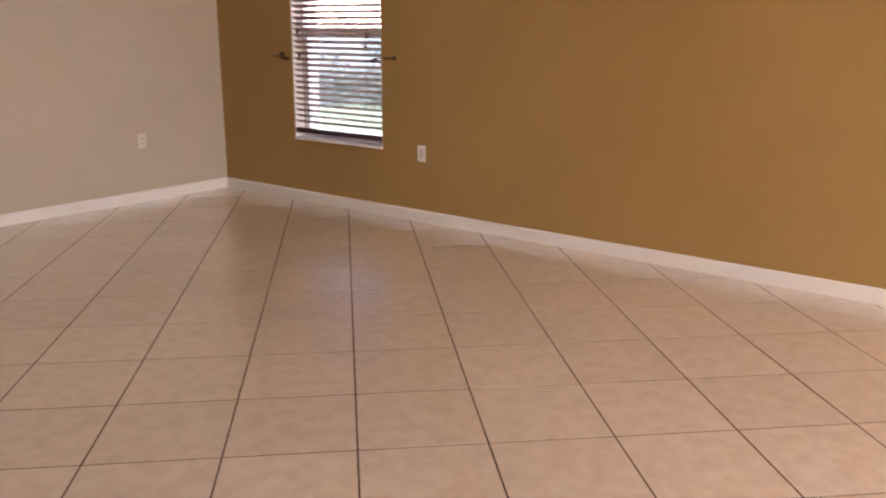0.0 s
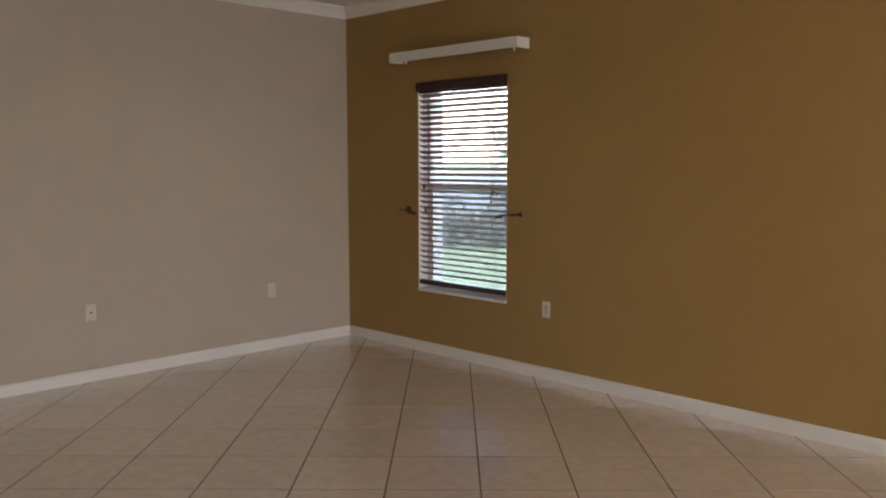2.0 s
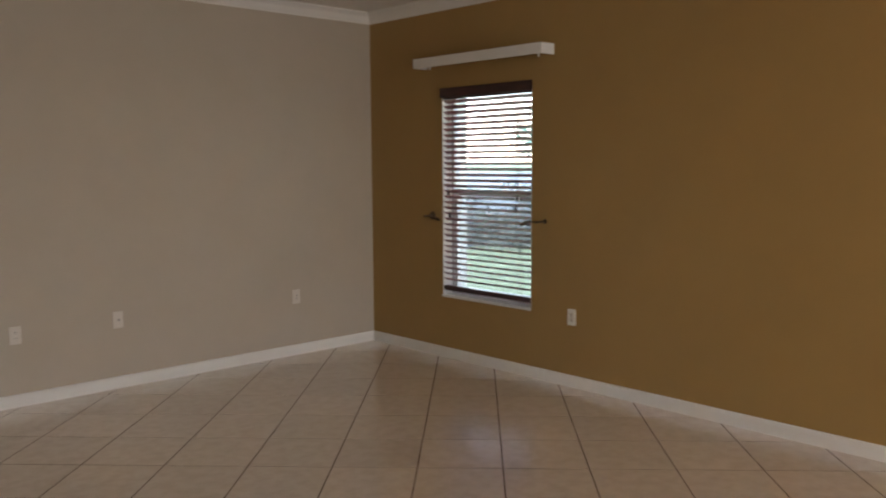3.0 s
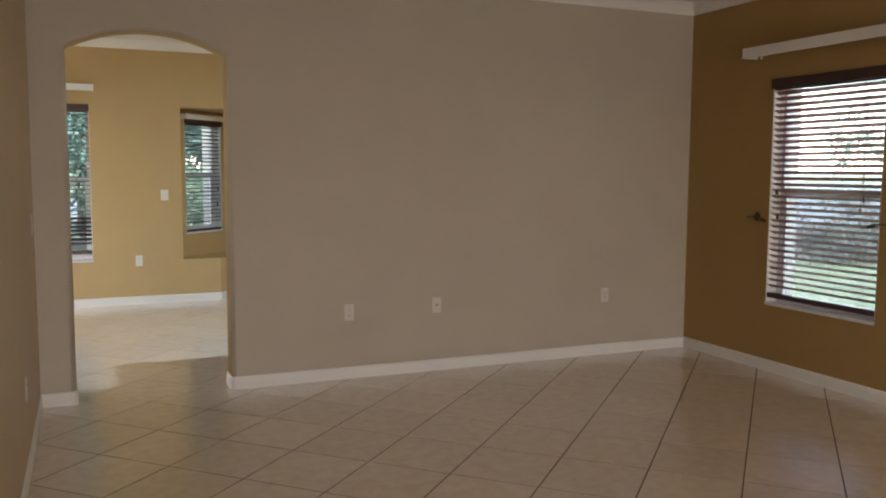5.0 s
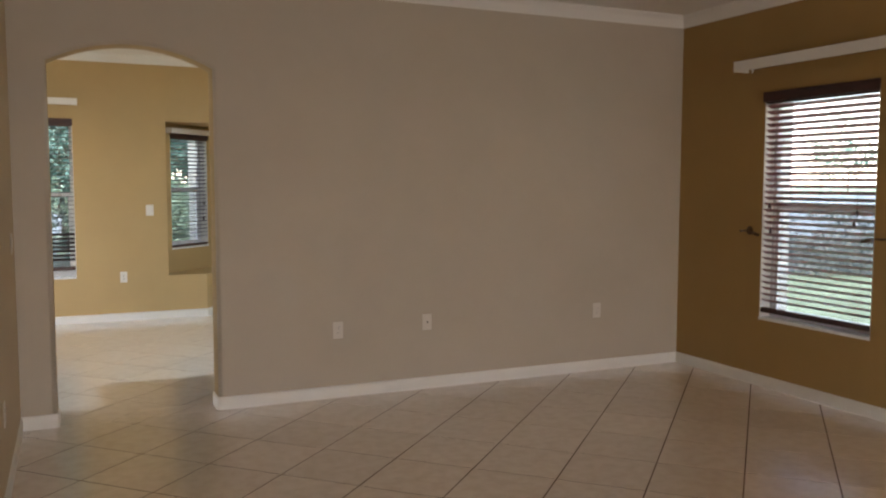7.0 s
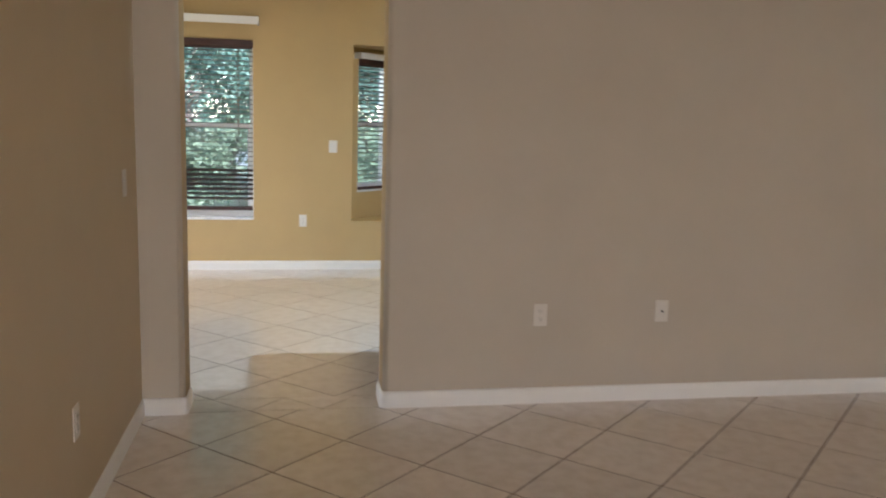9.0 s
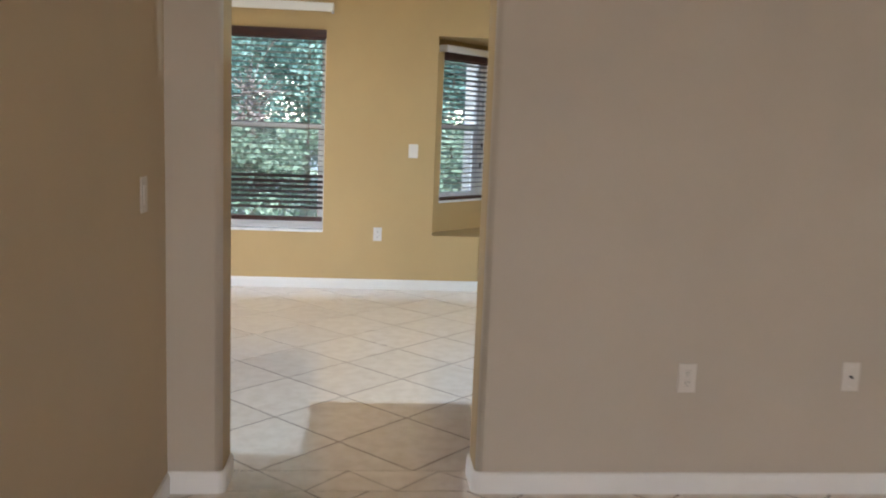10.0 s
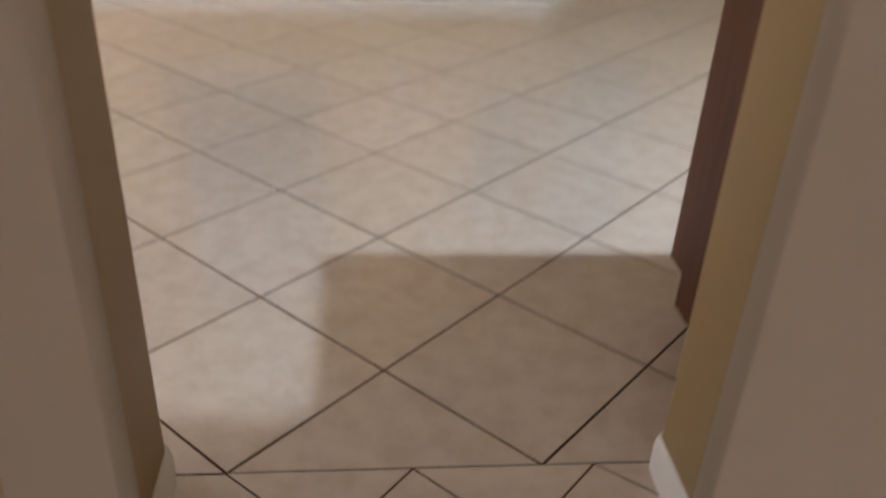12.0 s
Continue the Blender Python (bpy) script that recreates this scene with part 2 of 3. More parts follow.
def rounded(path, r):
    """The path with its corners cut by short arcs; r gives the radius at each inner point."""
    out = [path[0]]
    for i in range(1, len(path) - 1):
        p, a, b = Vector(path[i]), Vector(path[i - 1]), Vector(path[i + 1])
        if not r[i - 1]:
            out.append(path[i])
            continue
        s, e = p + (a - p).normalized() * r[i - 1], p + (b - p).normalized() * r[i - 1]
        for k in range(5):
            t = k / 4
            q = s * (1 - t) ** 2 + p * 2 * t * (1 - t) + e * t * t
            out.append((q.x, q.y))
    return out + [path[-1]]


# ---- plan ----
W, S, H = 4.98, -11.4, 2.87        # room 1: x 0..W, y S..0; ceiling height
T = 0.21                            # thickness of the arch wall
XL, YF = -3.0, 4.08                 # room 2: x XL..W, y T..YF
AX0, AX1, SPRING, RISE = 0.205, 1.178, 2.24, 0.124
LEDGE, HEAD = 0.48, 2.175           # bay: ledge and header heights
UP = [(1.29, 4.305), (2.03, 5.045), (3.67, 5.045), (4.41, 4.305)]
LOW = [(1.70, YF), (2.14, 4.72), (3.56, 4.72), (4.00, YF)]
SKEW = Matrix.Translation((W, 0, 0)) @ pose(0, 0, 0, 0, 0, 0.7) @ Matrix.Translation((-W, 0, 0))
WE = W + math.tan(radians(0.7)) * -S
WIN1 = (-1.85, -0.905, 0.50, 2.14)
WIN2 = (-0.60, 0.352, 0.485, 2.14)


def structure(name, bm, mat, label, smooth=False):
    ob = part(name, bm, mat, None, label, smooth)
    ob["kind"] = "structure"
    return ob


# arch wall
_r = ((AX1 - AX0) ** 2 / 4 + RISE ** 2) / (2 * RISE)
_c = (AX0 + AX1) / 2
_arc = []
for _i in range(25):
    _x = AX0 + (AX1 - AX0) * _i / 24
    _arc.append((_x, SPRING + RISE - _r + math.sqrt(_r ** 2 - (_x - _c) ** 2)))
_outline = [(XL - 0.2, -0.1), (AX0, -0.1)] + _arc + [(AX1, -0.1), (W + 0.1, -0.1), (W + 0.1, H + 0.1), (XL - 0.2, H + 0.1)]
bm = bmesh.new()
_front = [bm.verts.new((x, 0, z)) for x, z in _outline]
_back = [bm.verts.new((x, T, z)) for x, z in _outline]
bm.faces.new(_front), bm.faces.new(_back)
for _i in range(len(_outline)):
    _j = (_i + 1) % len(_outline)
    bm.faces.new((_front[_i], _front[_j], _back[_j], _back[_i]))
bmesh.ops.recalc_face_normals(bm, faces=bm.faces)
_es = [e for e in bm.edges if abs(e.verts[0].co.y - e.verts[1].co.y) < 1e-6 and all(AX0 - 0.01 < v.co.x < AX1 + 0.01 for v in e.verts)]
bmesh.ops.bevel(bm, geom=_es, offset=0.028, segments=5, affect="EDGES", profile=0.5)
wall_arch = structure("wall_north", bm, M_GREY, "greige painted wall with a rounded archway into the kitchen nook")
wall_arch.data.materials.append(M_TAN)
# jamb faces take the darkened tan, so their shade sits in the colour
wall_arch.data.materials.append(M_TAN_SHADED)
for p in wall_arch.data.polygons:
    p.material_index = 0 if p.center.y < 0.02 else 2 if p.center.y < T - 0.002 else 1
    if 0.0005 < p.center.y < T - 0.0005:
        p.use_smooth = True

structure("wall_east", holed(0.1 - S, 0.22, -0.1, H + 0.1, [(0.1 - WIN1[1], 0.1 - WIN1[0], WIN1[2], WIN1[3])]), M_OCHRE,
          "ochre painted accent wall with one narrow window").matrix_world = SKEW @ pose(W, 0.1, 0, 0, 0, -90)
structure("wall_west", boxed(-0.12, 0, S, 0.0, -0.1, H + 0.1), M_WEST, "greige painted side wall beside the archway")
bm = holed(W, 0.2, -0.1, H + 0.1, [(1.0, 3.6, 0.2, 2.3)])
structure("wall_south", bm, M_GREY, "plain greige wall with a wide daylight opening").matrix_world = pose(0, S - 0.2, 0)
structure("wall_kitchen_east", boxed(W, W + 0.2, 0.1, 4.5, -0.1, H + 0.1), M_TAN, "plain tan kitchen wall")
# unseen wall; its opening is added to hold the west fill lamp
structure("wall_kitchen_west", holed(YF - T + 0.2, 0.2, -0.1, H + 0.1, [(0.95, 3.2, 0.1, 2.15)]), M_TAN,
          "plain tan wall with an opening added for fill light").matrix_world = pose(XL, T, 0, 0, 0, 90)

# far wall of the nook, with the bay
structure("wall_nook", holed(W + 0.1, YF + 0.2, -0.1, H + 0.1, [WIN2, (1.29, 4.41, -0.1, HEAD)], XL - 0.2, YF), M_TAN,
          "tan painted nook wall with a window and a bay recess")
structure("wall_bay_side", boxed(1.09, 1.29, YF + 0.2, 4.39, LEDGE, HEAD + 0.2), M_TAN, "tan painted return of the bay recess")
structure("wall_bay_side", boxed(4.41, 4.61, YF + 0.2, 4.39, LEDGE, HEAD + 0.2), M_TAN, "tan painted return of the bay recess")
structure("wall_bay_low", prism([(1.29, YF)] + LOW + [(4.41, YF), (4.61, 4.30), (3.67, 5.1), (2.03, 5.1), (1.09, 4.30)], -0.1, LEDGE),
          M_TAN, "low tan bay wall with a deep ledge on top")
structure("wall_bay_left", holed(1.13, 0.2, LEDGE - 0.1, HEAD + 0.2, [(0.105, 0.775, 0.74, 2.05)]), M_TAN,
          "tan angled bay wall with a window").matrix_world = pose(1.29, 4.305, 0, 0, 0, 45)
structure("wall_bay_back", holed(1.64, 0.2, LEDGE - 0.1, HEAD + 0.2, [(0.07, 0.735, 0.735, 2.06)]), M_TAN,
          "tan back wall of the bay with a window").matrix_world = pose(2.03, 5.045, 0)
structure("wall_bay_right", holed(1.13, 0.2, LEDGE - 0.1, HEAD + 0.2, [], -0.08), M_TAN,
          "tan angled bay wall").matrix_world = pose(3.67, 5.045, 0, 0, 0, -45)
structure("ceiling_bay", prism([(1.2, YF + 0.2), (1.2, 4.36), (1.95, 5.2), (3.75, 5.2), (4.5, 4.36), (4.5, YF + 0.2)], HEAD, HEAD + 0.1), M_TAN,
          "tan soffit over the bay recess")
structure("ceiling", boxed(-0.12, W + 0.2, S - 0.2, T / 2, H, H + 0.1), M_CEIL, "off-white flat painted ceiling")
structure("ceiling_kitchen", boxed(XL - 0.2, W + 0.1, T / 2, YF + 0.2, H, H + 0.1), M_CEIL, "off-white flat painted ceiling")

# crown and baseboards
CROWN = [(0, H - 0.09), (0.008, H - 0.09), (0.012, H - 0.078), (0.022, H - 0.066), (0.04, H - 0.036), (0.062, H - 0.018), (0.076, H - 0.012), (0.08, H), (0, H)]
BASE = [(0.001, -0.002), (0.012, -0.002), (0.012, 0.062), (0.010, 0.069), (0.009, 0.077), (0.005, 0.083), (0.001, 0.086)]
structure("trim", sweep([(0, S), (WE, S), (W, 0), (0, 0), (0, S)], CROWN), M_TRIM, "white painted crown moulding")
structure("trim", sweep([(XL, T), (W, T), (W, YF), (XL, YF), (XL, T)], CROWN), M_TRIM, "white painted crown moulding")
structure("baseboard", sweep(rounded([(0, S), (WE, S), (W, 0), (AX1, 0), (AX1, T), (1.425, T)], [0, 0, 0.028, 0.028]), BASE), M_TRIM, "white painted baseboard")
structure("baseboard", sweep(rounded([(XL, YF), (XL, T), (AX0, T), (AX0, 0), (0, 0), (0, S)], [0, 0.028, 0.028, 0]), BASE), M_TRIM, "white painted baseboard")
structure("baseboard", sweep([(W, YF), (LOW[3][0], YF), LOW[2], LOW[1], (LOW[0][0], YF), (XL, YF)], BASE), M_TRIM, "white painted baseboard")


# ---- windows and blinds ----
def window(number, m, w, h, rail):
    """A single-hung window. m: bottom centre of its opening on the inner wall face; y goes outwards."""
    win = thing("window_%d" % number, m, "white vinyl single-hung window with clear glass", kind="structure")
    a, d0, d1 = w / 2, 0.10, 0.16
    bm = bmesh.new()
    box(bm, -a, -a + 0.035, d0, d1, 0, h), box(bm, a - 0.035, a, d0, d1, 0, h)
    box(bm, -a + 0.035, a - 0.035, d0, d1, h - 0.035, h), box(bm, -a + 0.035, a - 0.035, d0, d1, 0, 0.04)
    part("window_frame", bm, M_WHITE, win)
    bm = bmesh.new()
    for x0, x1 in ((-a, -a + 0.006), (a - 0.006, a)):
        box(bm, x0, x1, 0.002, d0, 0.02, h - 0.006)
    box(bm, -a, a, 0.002, d0, h - 0.006, h)
    part("window_reveal", bm, M_TRIM, win)
    part("window_sill", boxed(-a + 0.002, a - 0.002, -0.012, d0, 0.0, 0.022, bevel=0.003), M_SILL, win, "white marble window sill")
    part("meeting_rail", boxed(-a + 0.036, a - 0.036, 0.104, 0.14, rail - 0.026, rail + 0.026, bevel=0.003), M_WHITE, win)
    part("sash_lock", boxed(-0.03, 0.03, 0.09, 0.104, rail + 0.004, rail + 0.02, bevel=0.003), M_WHITE, win)
    bm = bmesh.new()
    for x0 in (-a + 0.036, a - 0.058):
        box(bm, x0, x0 + 0.022, 0.108, 0.135, 0.041, rail - 0.023)
    box(bm, -a + 0.058, a - 0.058, 0.108, 0.135, 0.041, 0.08)
    part("lower_sash", bm, M_WHITE, win)
    for z0, z1, y, i in ((0.08, rail - 0.022, 0.12, 0.058), (rail + 0.022, h - 0.035, 0.146, 0.036)):
        pane = part("pane", boxed(-a + i, a - i, y, y + 0.004, z0, z1), M_GLASS, win)
        pane.visible_shadow = False
    bm = bmesh.new()
    for k in (-1, 1):
        xa, xb = sorted((k * (a - 0.012), k * (a - 0.001)))
        box(bm, xa, xb, 0.161, 0.27, 0.0, h)
        xa, xb = sorted((k * (a - 0.001), k * (a + 0.09)))
        box(bm, xa, xb, 0.215, 0.27, -0.05, h + 0.08)
    box(bm, -a + 0.001, a - 0.001, 0.215, 0.27, h, h + 0.08)
    box(bm, -a + 0.001, a - 0.001, 0.161, 0.29, -0.05, -0.001)
    part("outer_casing", bm, M_TRIM, win, "white painted outer window casing")
    part("insect_screen", boxed(-a + 0.036, a - 0.036, 0.155, 0.1555, 0.041, rail), M_SCREEN, win, "grey fibreglass insect screen")
    return win


def blind(m, w, h, tilt, drop, low_tilt=None, wand=1, where="", wood=None):
    """A wooden venetian blind in a window opening; tilt in degrees, the room edge down."""
    b = thing("window_blind", m, "mahogany venetian blind with open slats in " + where, "window blind", "window blinds")
    a, d = w / 2 - 0.008, 0.027
    part("valance", boxed(-w / 2 - 0.004, w / 2 + 0.004, -0.022, -0.004, h - 0.038, h + 0.035, bevel=0.004), M_RAIL, b)
    part("headrail", boxed(-a, a, 0.001, 0.055, h - 0.05, h - 0.008), M_RAIL, b)
    pitch, top = 0.0445, h - 0.07
    n = int((top - drop - 0.02) / pitch)
    meshes = {}
    for i in range(n):
        z = top - i * pitch
        t = low_tilt if low_tilt is not None and i >= n - 7 else tilt
        if t not in meshes:
            bm = bmesh.new()
            box(bm, -a, a, -0.025, 0.025, -0.0015, 0.0015, bevel=0.0008)
            bmesh.ops.rotate(bm, cent=(0, 0, 0), matrix=Matrix.Rotation(radians(t), 3, "X"), verts=bm.verts)
            s = part("slat", bm, wood or M_SHADED_SLAT, b)
            meshes[t] = s.data
        else:
            s = new("slat", meshes[t])
            s.parent = b
        s.location = (0, d, z)
        s.rotation_euler = (radians(0.6 * math.sin(i * 2.3)), radians(0.10 * math.sin(i * 1.7)), 0)
    part("bottom_rail", boxed(-a, a, d - 0.025, d + 0.025, drop - 0.019, drop + 0.019, bevel=0.005), M_RAIL, b)
    for x in (-a + 0.13, a - 0.13):
        bm = bmesh.new()
        for y in (d - 0.026, d + 0.026):
            rod(bm, (x, y, drop), (x, y, h - 0.05), 0.0009, seg=6)
        rod(bm, (x, d, drop), (x, d, h - 0.05), 0.0009, seg=6)
        part("ladder_cord", bm, M_CORD, b)
    for x, lo in ((wand * (a - 0.12), h - 0.80), (wand * (a - 0.14), h - 0.87), (-wand * (a - 0.07), h - 0.77), (-wand * (a - 0.085), h - 0.95)):
        bm = rod(bmesh.new(), (x, -0.006, lo), (x, -0.006, h - 0.04), 0.0011, seg=6)
        c = part("pull_cord", bm, M_CORD, b)
        bm = rod(bmesh.new(), (x, -0.008, lo - 0.04), (x, -0.008, lo), 0.012, 0.005, seg=10)
        part("tassel", bm, M_RAIL, c)
    return b


def cornice(m, w, h, p, label, pegs=True):
    """A white board cornice on the wall, y outwards (the room is at negative y)."""
    c = thing("cornice", m, label, "window cornice", "window cornices")
    part("front_board", boxed(-w / 2, w / 2, -p, -p + 0.016, 0, h, bevel=0.002), M_TRIM, c)
    part("top_board", boxed(-w / 2 + 0.016, w / 2 - 0.016, -p + 0.016, -0.001, h - 0.018, h - 0.002), M_TRIM, c)
    for x in (-w / 2, w / 2 - 0.016):
        part("end_board", boxed(x, x + 0.016, -p + 0.0165, -0.001, 0, h, bevel=0.002), M_TRIM, c)
    if pegs:
        for x in (-w / 2 + 0.10, w / 2 - 0.10):
            bm = boxed(x - 0.008, x + 0.008, -p + 0.018, -0.001, 0.02, h - 0.02)
            rod(bm, (x, -0.05, -0.010), (x, -0.05, 0.02), 0.007, 0.010)
            part("bracket", bm, M_TRIM, c)
    return c


M1 = SKEW @ pose(W, (WIN1[0] + WIN1[1]) / 2, WIN1[2], 0, 0, -90)
M2 = pose((WIN2[0] + WIN2[1]) / 2, YF, WIN2[2])
M3 = pose(1.29, 4.305, 0, 0, 0, 45) @ pose(0.44, 0, 0.74)
M4 = pose(2.03, 5.045, 0) @ pose(0.4025, 0, 0.735)
window(1, M1, 0.945, 1.64, 0.85)
window(2, M2, 0.952, 1.655, 0.895)
window(3, M3, 0.67, 1.31, 0.68)
window(4, M4, 0.665, 1.325, 0.70)
# slat tone carries the light: lightened wood here, darkened wood in the nook
blind(M1, 0.945, 1.64, -27, 0.075, None, 1, "the ochre wall window", M_LIT_SLAT)
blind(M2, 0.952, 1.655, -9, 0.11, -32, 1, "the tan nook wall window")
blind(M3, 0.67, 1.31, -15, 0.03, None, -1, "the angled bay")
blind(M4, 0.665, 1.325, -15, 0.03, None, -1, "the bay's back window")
cornice(SKEW @ pose(W, -1.385, 2.335, 0, 0, -90), 1.33, 0.075, 0.14, "white painted wooden window cornice on the ochre wall")
cornice(pose(-0.12, YF, 2.31), 1.06, 0.07, 0.12, "white painted wooden window cornice on the tan nook wall", False)
cornice(pose(1.29, 4.305, 0, 0, 0, 45) @ pose(0.47, 0, 2.065), 0.86, 0.06, 0.09, "narrow white wooden window cornice in the angled bay wall", False)
cornice(pose(2.47, 5.045, 2.075), 0.86, 0.06, 0.09, "narrow white wooden window cornice on the bay's back wall", False)


# ---- wall plates and hooks ----
def plate(name, m, label, category, group, w=0.072, h=0.117, mat=None):
    p = thing(name, m, label, category, group)
    part("plate", boxed(-w / 2, w / 2, -0.006, -0.0005, -h / 2, h / 2, bevel=0.002), mat or M_PLATE, p)
    return p


def outlet(m, label, mat=None):
    mat = mat or M_PLATE
    p = plate("wall_outlet", m, label, "power outlet", "power outlets", mat=mat)
    for z in (0.0195, -0.0195):
        s = part("socket", boxed(-0.017, 0.017, -0.0085, -0.006, z - 0.0145, z + 0.0145, bevel=0.003), mat, p)
        bm = bmesh.new()
        for x in (-0.0065, 0.0065):
            box(bm, x - 0.001, x + 0.001, -0.0092, -0.0086, z - 0.002, z + 0.007)
        rod(bm, (0, -0.0092, z - 0.008), (0, -0.0086, z - 0.008), 0.0024)
        part("slots", bm, M_SLOT, s)
    part("screw", rod(bmesh.new(), (0, -0.0075, 0), (0, -0.006, 0), 0.003), M_PLATE, p)
    return p


def switch(m, label, w=0.072, mat=None):
    p = plate("light_switch", m, label, "light switch", "light switches", w, mat=mat)
    part("rocker", boxed(-0.016, 0.016, -0.010, -0.006, -0.033, 0.033, bevel=0.002), mat or M_PLATE, p)
    for z in (-0.049, 0.049):
        part("screw", rod(bmesh.new(), (0, -0.0072, z), (0, -0.006, z), 0.003), M_PLATE, p)
    return p


outlet(pose(2.003, 0, 0.480), "almond duplex outlet on the greige wall near the archway", M_ALMOND)

def decorator(m, label, mat=None):
    mat = mat or M_PLATE
    p = plate("wall_outlet", m, label, "power outlet", "power outlets", mat=mat)
    s = part("socket", boxed(-0.0165, 0.0165, -0.0085, -0.006, -0.0335, 0.0335, bevel=0.002), M_ALMOND if mat is M_PLATE else mat, p)
    bm = bmesh.new()
    for z in (0.016, -0.018):
        for x in (-0.0065, 0.0065):
            box(bm, x - 0.001, x + 0.001, -0.0092, -0.0086, z - 0.002, z + 0.006)
        rod(bm, (0, -0.0092, z - 0.007), (0, -0.0086, z - 0.007), 0.0022)
    part("slots", bm, M_SLOT, s)
    for z in (-0.049, 0.049):
        part("screw", rod(bmesh.new(), (0, -0.0072, z), (0, -0.006, z), 0.003), M_PLATE, p)
    return p


decorator(SKEW @ pose(W, -2.225, 0.502, 0, 0, -90), "white outlet with a square almond insert on the ochre wall")
decorator(pose(4.165, 0, 0.490), "almond outlet with a square insert by the greige wall corner", M_ALMOND)
outlet(pose(0, -1.24, 0.425, 0, 0, 90), "almond duplex outlet on the greige side wall", M_ALMOND)
outlet(pose(0.82, YF, 0.481), "white duplex outlet on the tan nook wall")
outlet(pose(2.505, 4.72, 0.312), "white duplex outlet on the low bay wall")
switch(pose(0, -0.30, 1.165, 0, 0, 90), "almond rocker light switch on the greige side wall", mat=M_ALMOND)
switch(pose(1.105, YF, 1.205), "white rocker switch on the tan nook wall", 0.08)
_p = plate("cable_plate", pose(2.68, 0, 0.494), "almond cable jack plate on the greige wall", "cable jack", "", mat=M_ALMOND)
_j = part("jack", rod(bmesh.new(), (0, -0.016, 0), (0, -0.006, 0), 0.0055, seg=12), M_SLOT, _p, "dark coaxial jack")
for _z in (-0.042, 0.042):
    part("screw", rod(bmesh.new(), (0, -0.0072, _z), (0, -0.006, _z), 0.003), M_PLATE, _p)


def tieback(m, flip, rose, out, reach):
    """A curtain tieback hook: a rose on the wall, a stem, and an arm that curves back over the window and ends in a leaf."""
    t = thing("curtain_tieback", m, "aged bronze curtain tieback hook on the ochre wall beside the window", "curtain hook", "curtain hooks")
    bm = rod(bmesh.new(), (0, -0.005, 0), (0, -0.0005, 0), rose * 0.9, rose, 20)
    rod(bm, (0, -0.012, 0), (0, -0.005, 0), rose * 0.5, rose * 0.75, 20)
    part("rose", bm, M_BRONZE, t)
    part("stem", rod(bmesh.new(), (0, -out, 0), (0, -0.012, 0), 0.006, 0.0075, 12), M_BRONZE, t)
    bm, prev = bmesh.new(), None
    for i in range(11):
        u = i / 10
        q = (flip * reach * u, -out - 0.03 * math.sin(u * math.pi), 0.010 * math.sin(u * math.pi) - 0.014 * u)
        if prev:
            rod(bm, prev, q, 0.0065 - 0.003 * (i - 1) / 10, 0.0065 - 0.003 * i / 10, 8)
        prev = q
    part("arm", bm, M_BRONZE, t)
    bm = bmesh.new()
    bmesh.ops.create_uvsphere(bm, u_segments=14, v_segments=8, radius=1, matrix=Matrix.Translation((flip * (reach - 0.02), -out - 0.004, -0.016)) @ Matrix.Rotation(radians(flip * 12), 4, "Y") @ Matrix.Diagonal((0.042, 0.005, 0.013, 1)))
    rod(bm, (flip * (reach - 0.055), -out - 0.006, -0.006), (flip * (reach + 0.022), -out - 0.006, -0.022), 0.0025, 0.0015, 6)
    part("leaf", bm, M_BRONZE, t, smooth=True)
    bm = bmesh.new()
    bmesh.ops.create_uvsphere(bm, u_segments=12, v_segments=8, radius=0.010, matrix=Matrix.Translation((-flip * 0.004, -out, 0)))
    part("finial", bm, M_BRONZE, t, smooth=True)
    return t


tieback(SKEW @ pose(W, -0.79, 1.158, 0, 0, -90), 1, 0.034, 0.085, 0.165)
tieback(SKEW @ pose(W, -1.975, 1.165, 0, 0, -90), -1, 0.018, 0.10, 0.13)

# ---- kitchen base cabinet and counter ----
CX, CY = 1.42, 0.90
cab = thing("base_cabinet", pose(CX, T, 0), "cherry-stained wooden base cabinet against the kitchen side of the arch wall", "kitchen cabinet", "")
part("carcass", prism([(0.0, 0.002), (2.6, 0.002), (2.6, CY - T - 0.02), (0.0, CY - T - 0.02)], 0.1, 0.945), M_CAB, cab)
part("toe_kick", boxed(0.0, 2.6, 0.002, CY - T - 0.11, 0.0, 0.0995), M_CAB, cab)
for _i in range(5):
    _x = 0.03 + _i * 0.51
    _d = part("door", boxed(_x, _x + 0.48, CY - T - 0.0195, CY - T, 0.13, 0.74, bevel=0.003), M_CAB, cab)
    part("handle", rod(bmesh.new(), (_x + 0.43, CY - T + 0.02, 0.60), (_x + 0.43, CY - T + 0.02, 0.70), 0.005), M_BRONZE, _d)
    part("drawer_front", boxed(_x, _x + 0.48, CY - T - 0.0195, CY - T, 0.76, 0.92, bevel=0.003), M_CAB, cab)
ctr = thing("countertop", pose(CX, T, 0.947), "brown laminate countertop on the cherry base cabinets", "countertop", "")
part("slab", boxed(-0.032, 2.6, 0.002, CY - T + 0.022, 0.0, 0.038, bevel=0.006), M_COUNTER, ctr)

M_CUP = material("white_glazed_ceramic", (0.80, 0.78, 0.76), 0.12)
bm, _rings = bmesh.new(), []
for _rad, _z in ((0.0, 0.0), (0.016, 0.0), (0.018, 0.003), (0.024, 0.03), (0.027, 0.055), (0.0255, 0.056), (0.022, 0.03), (0.016, 0.006), (0.0, 0.005)):
    _rings.append([bm.verts.new((_rad * math.cos(_a * math.pi / 10), _rad * math.sin(_a * math.pi / 10), _z)) for _a in range(20)] if _rad else [bm.verts.new((0, 0, _z))])
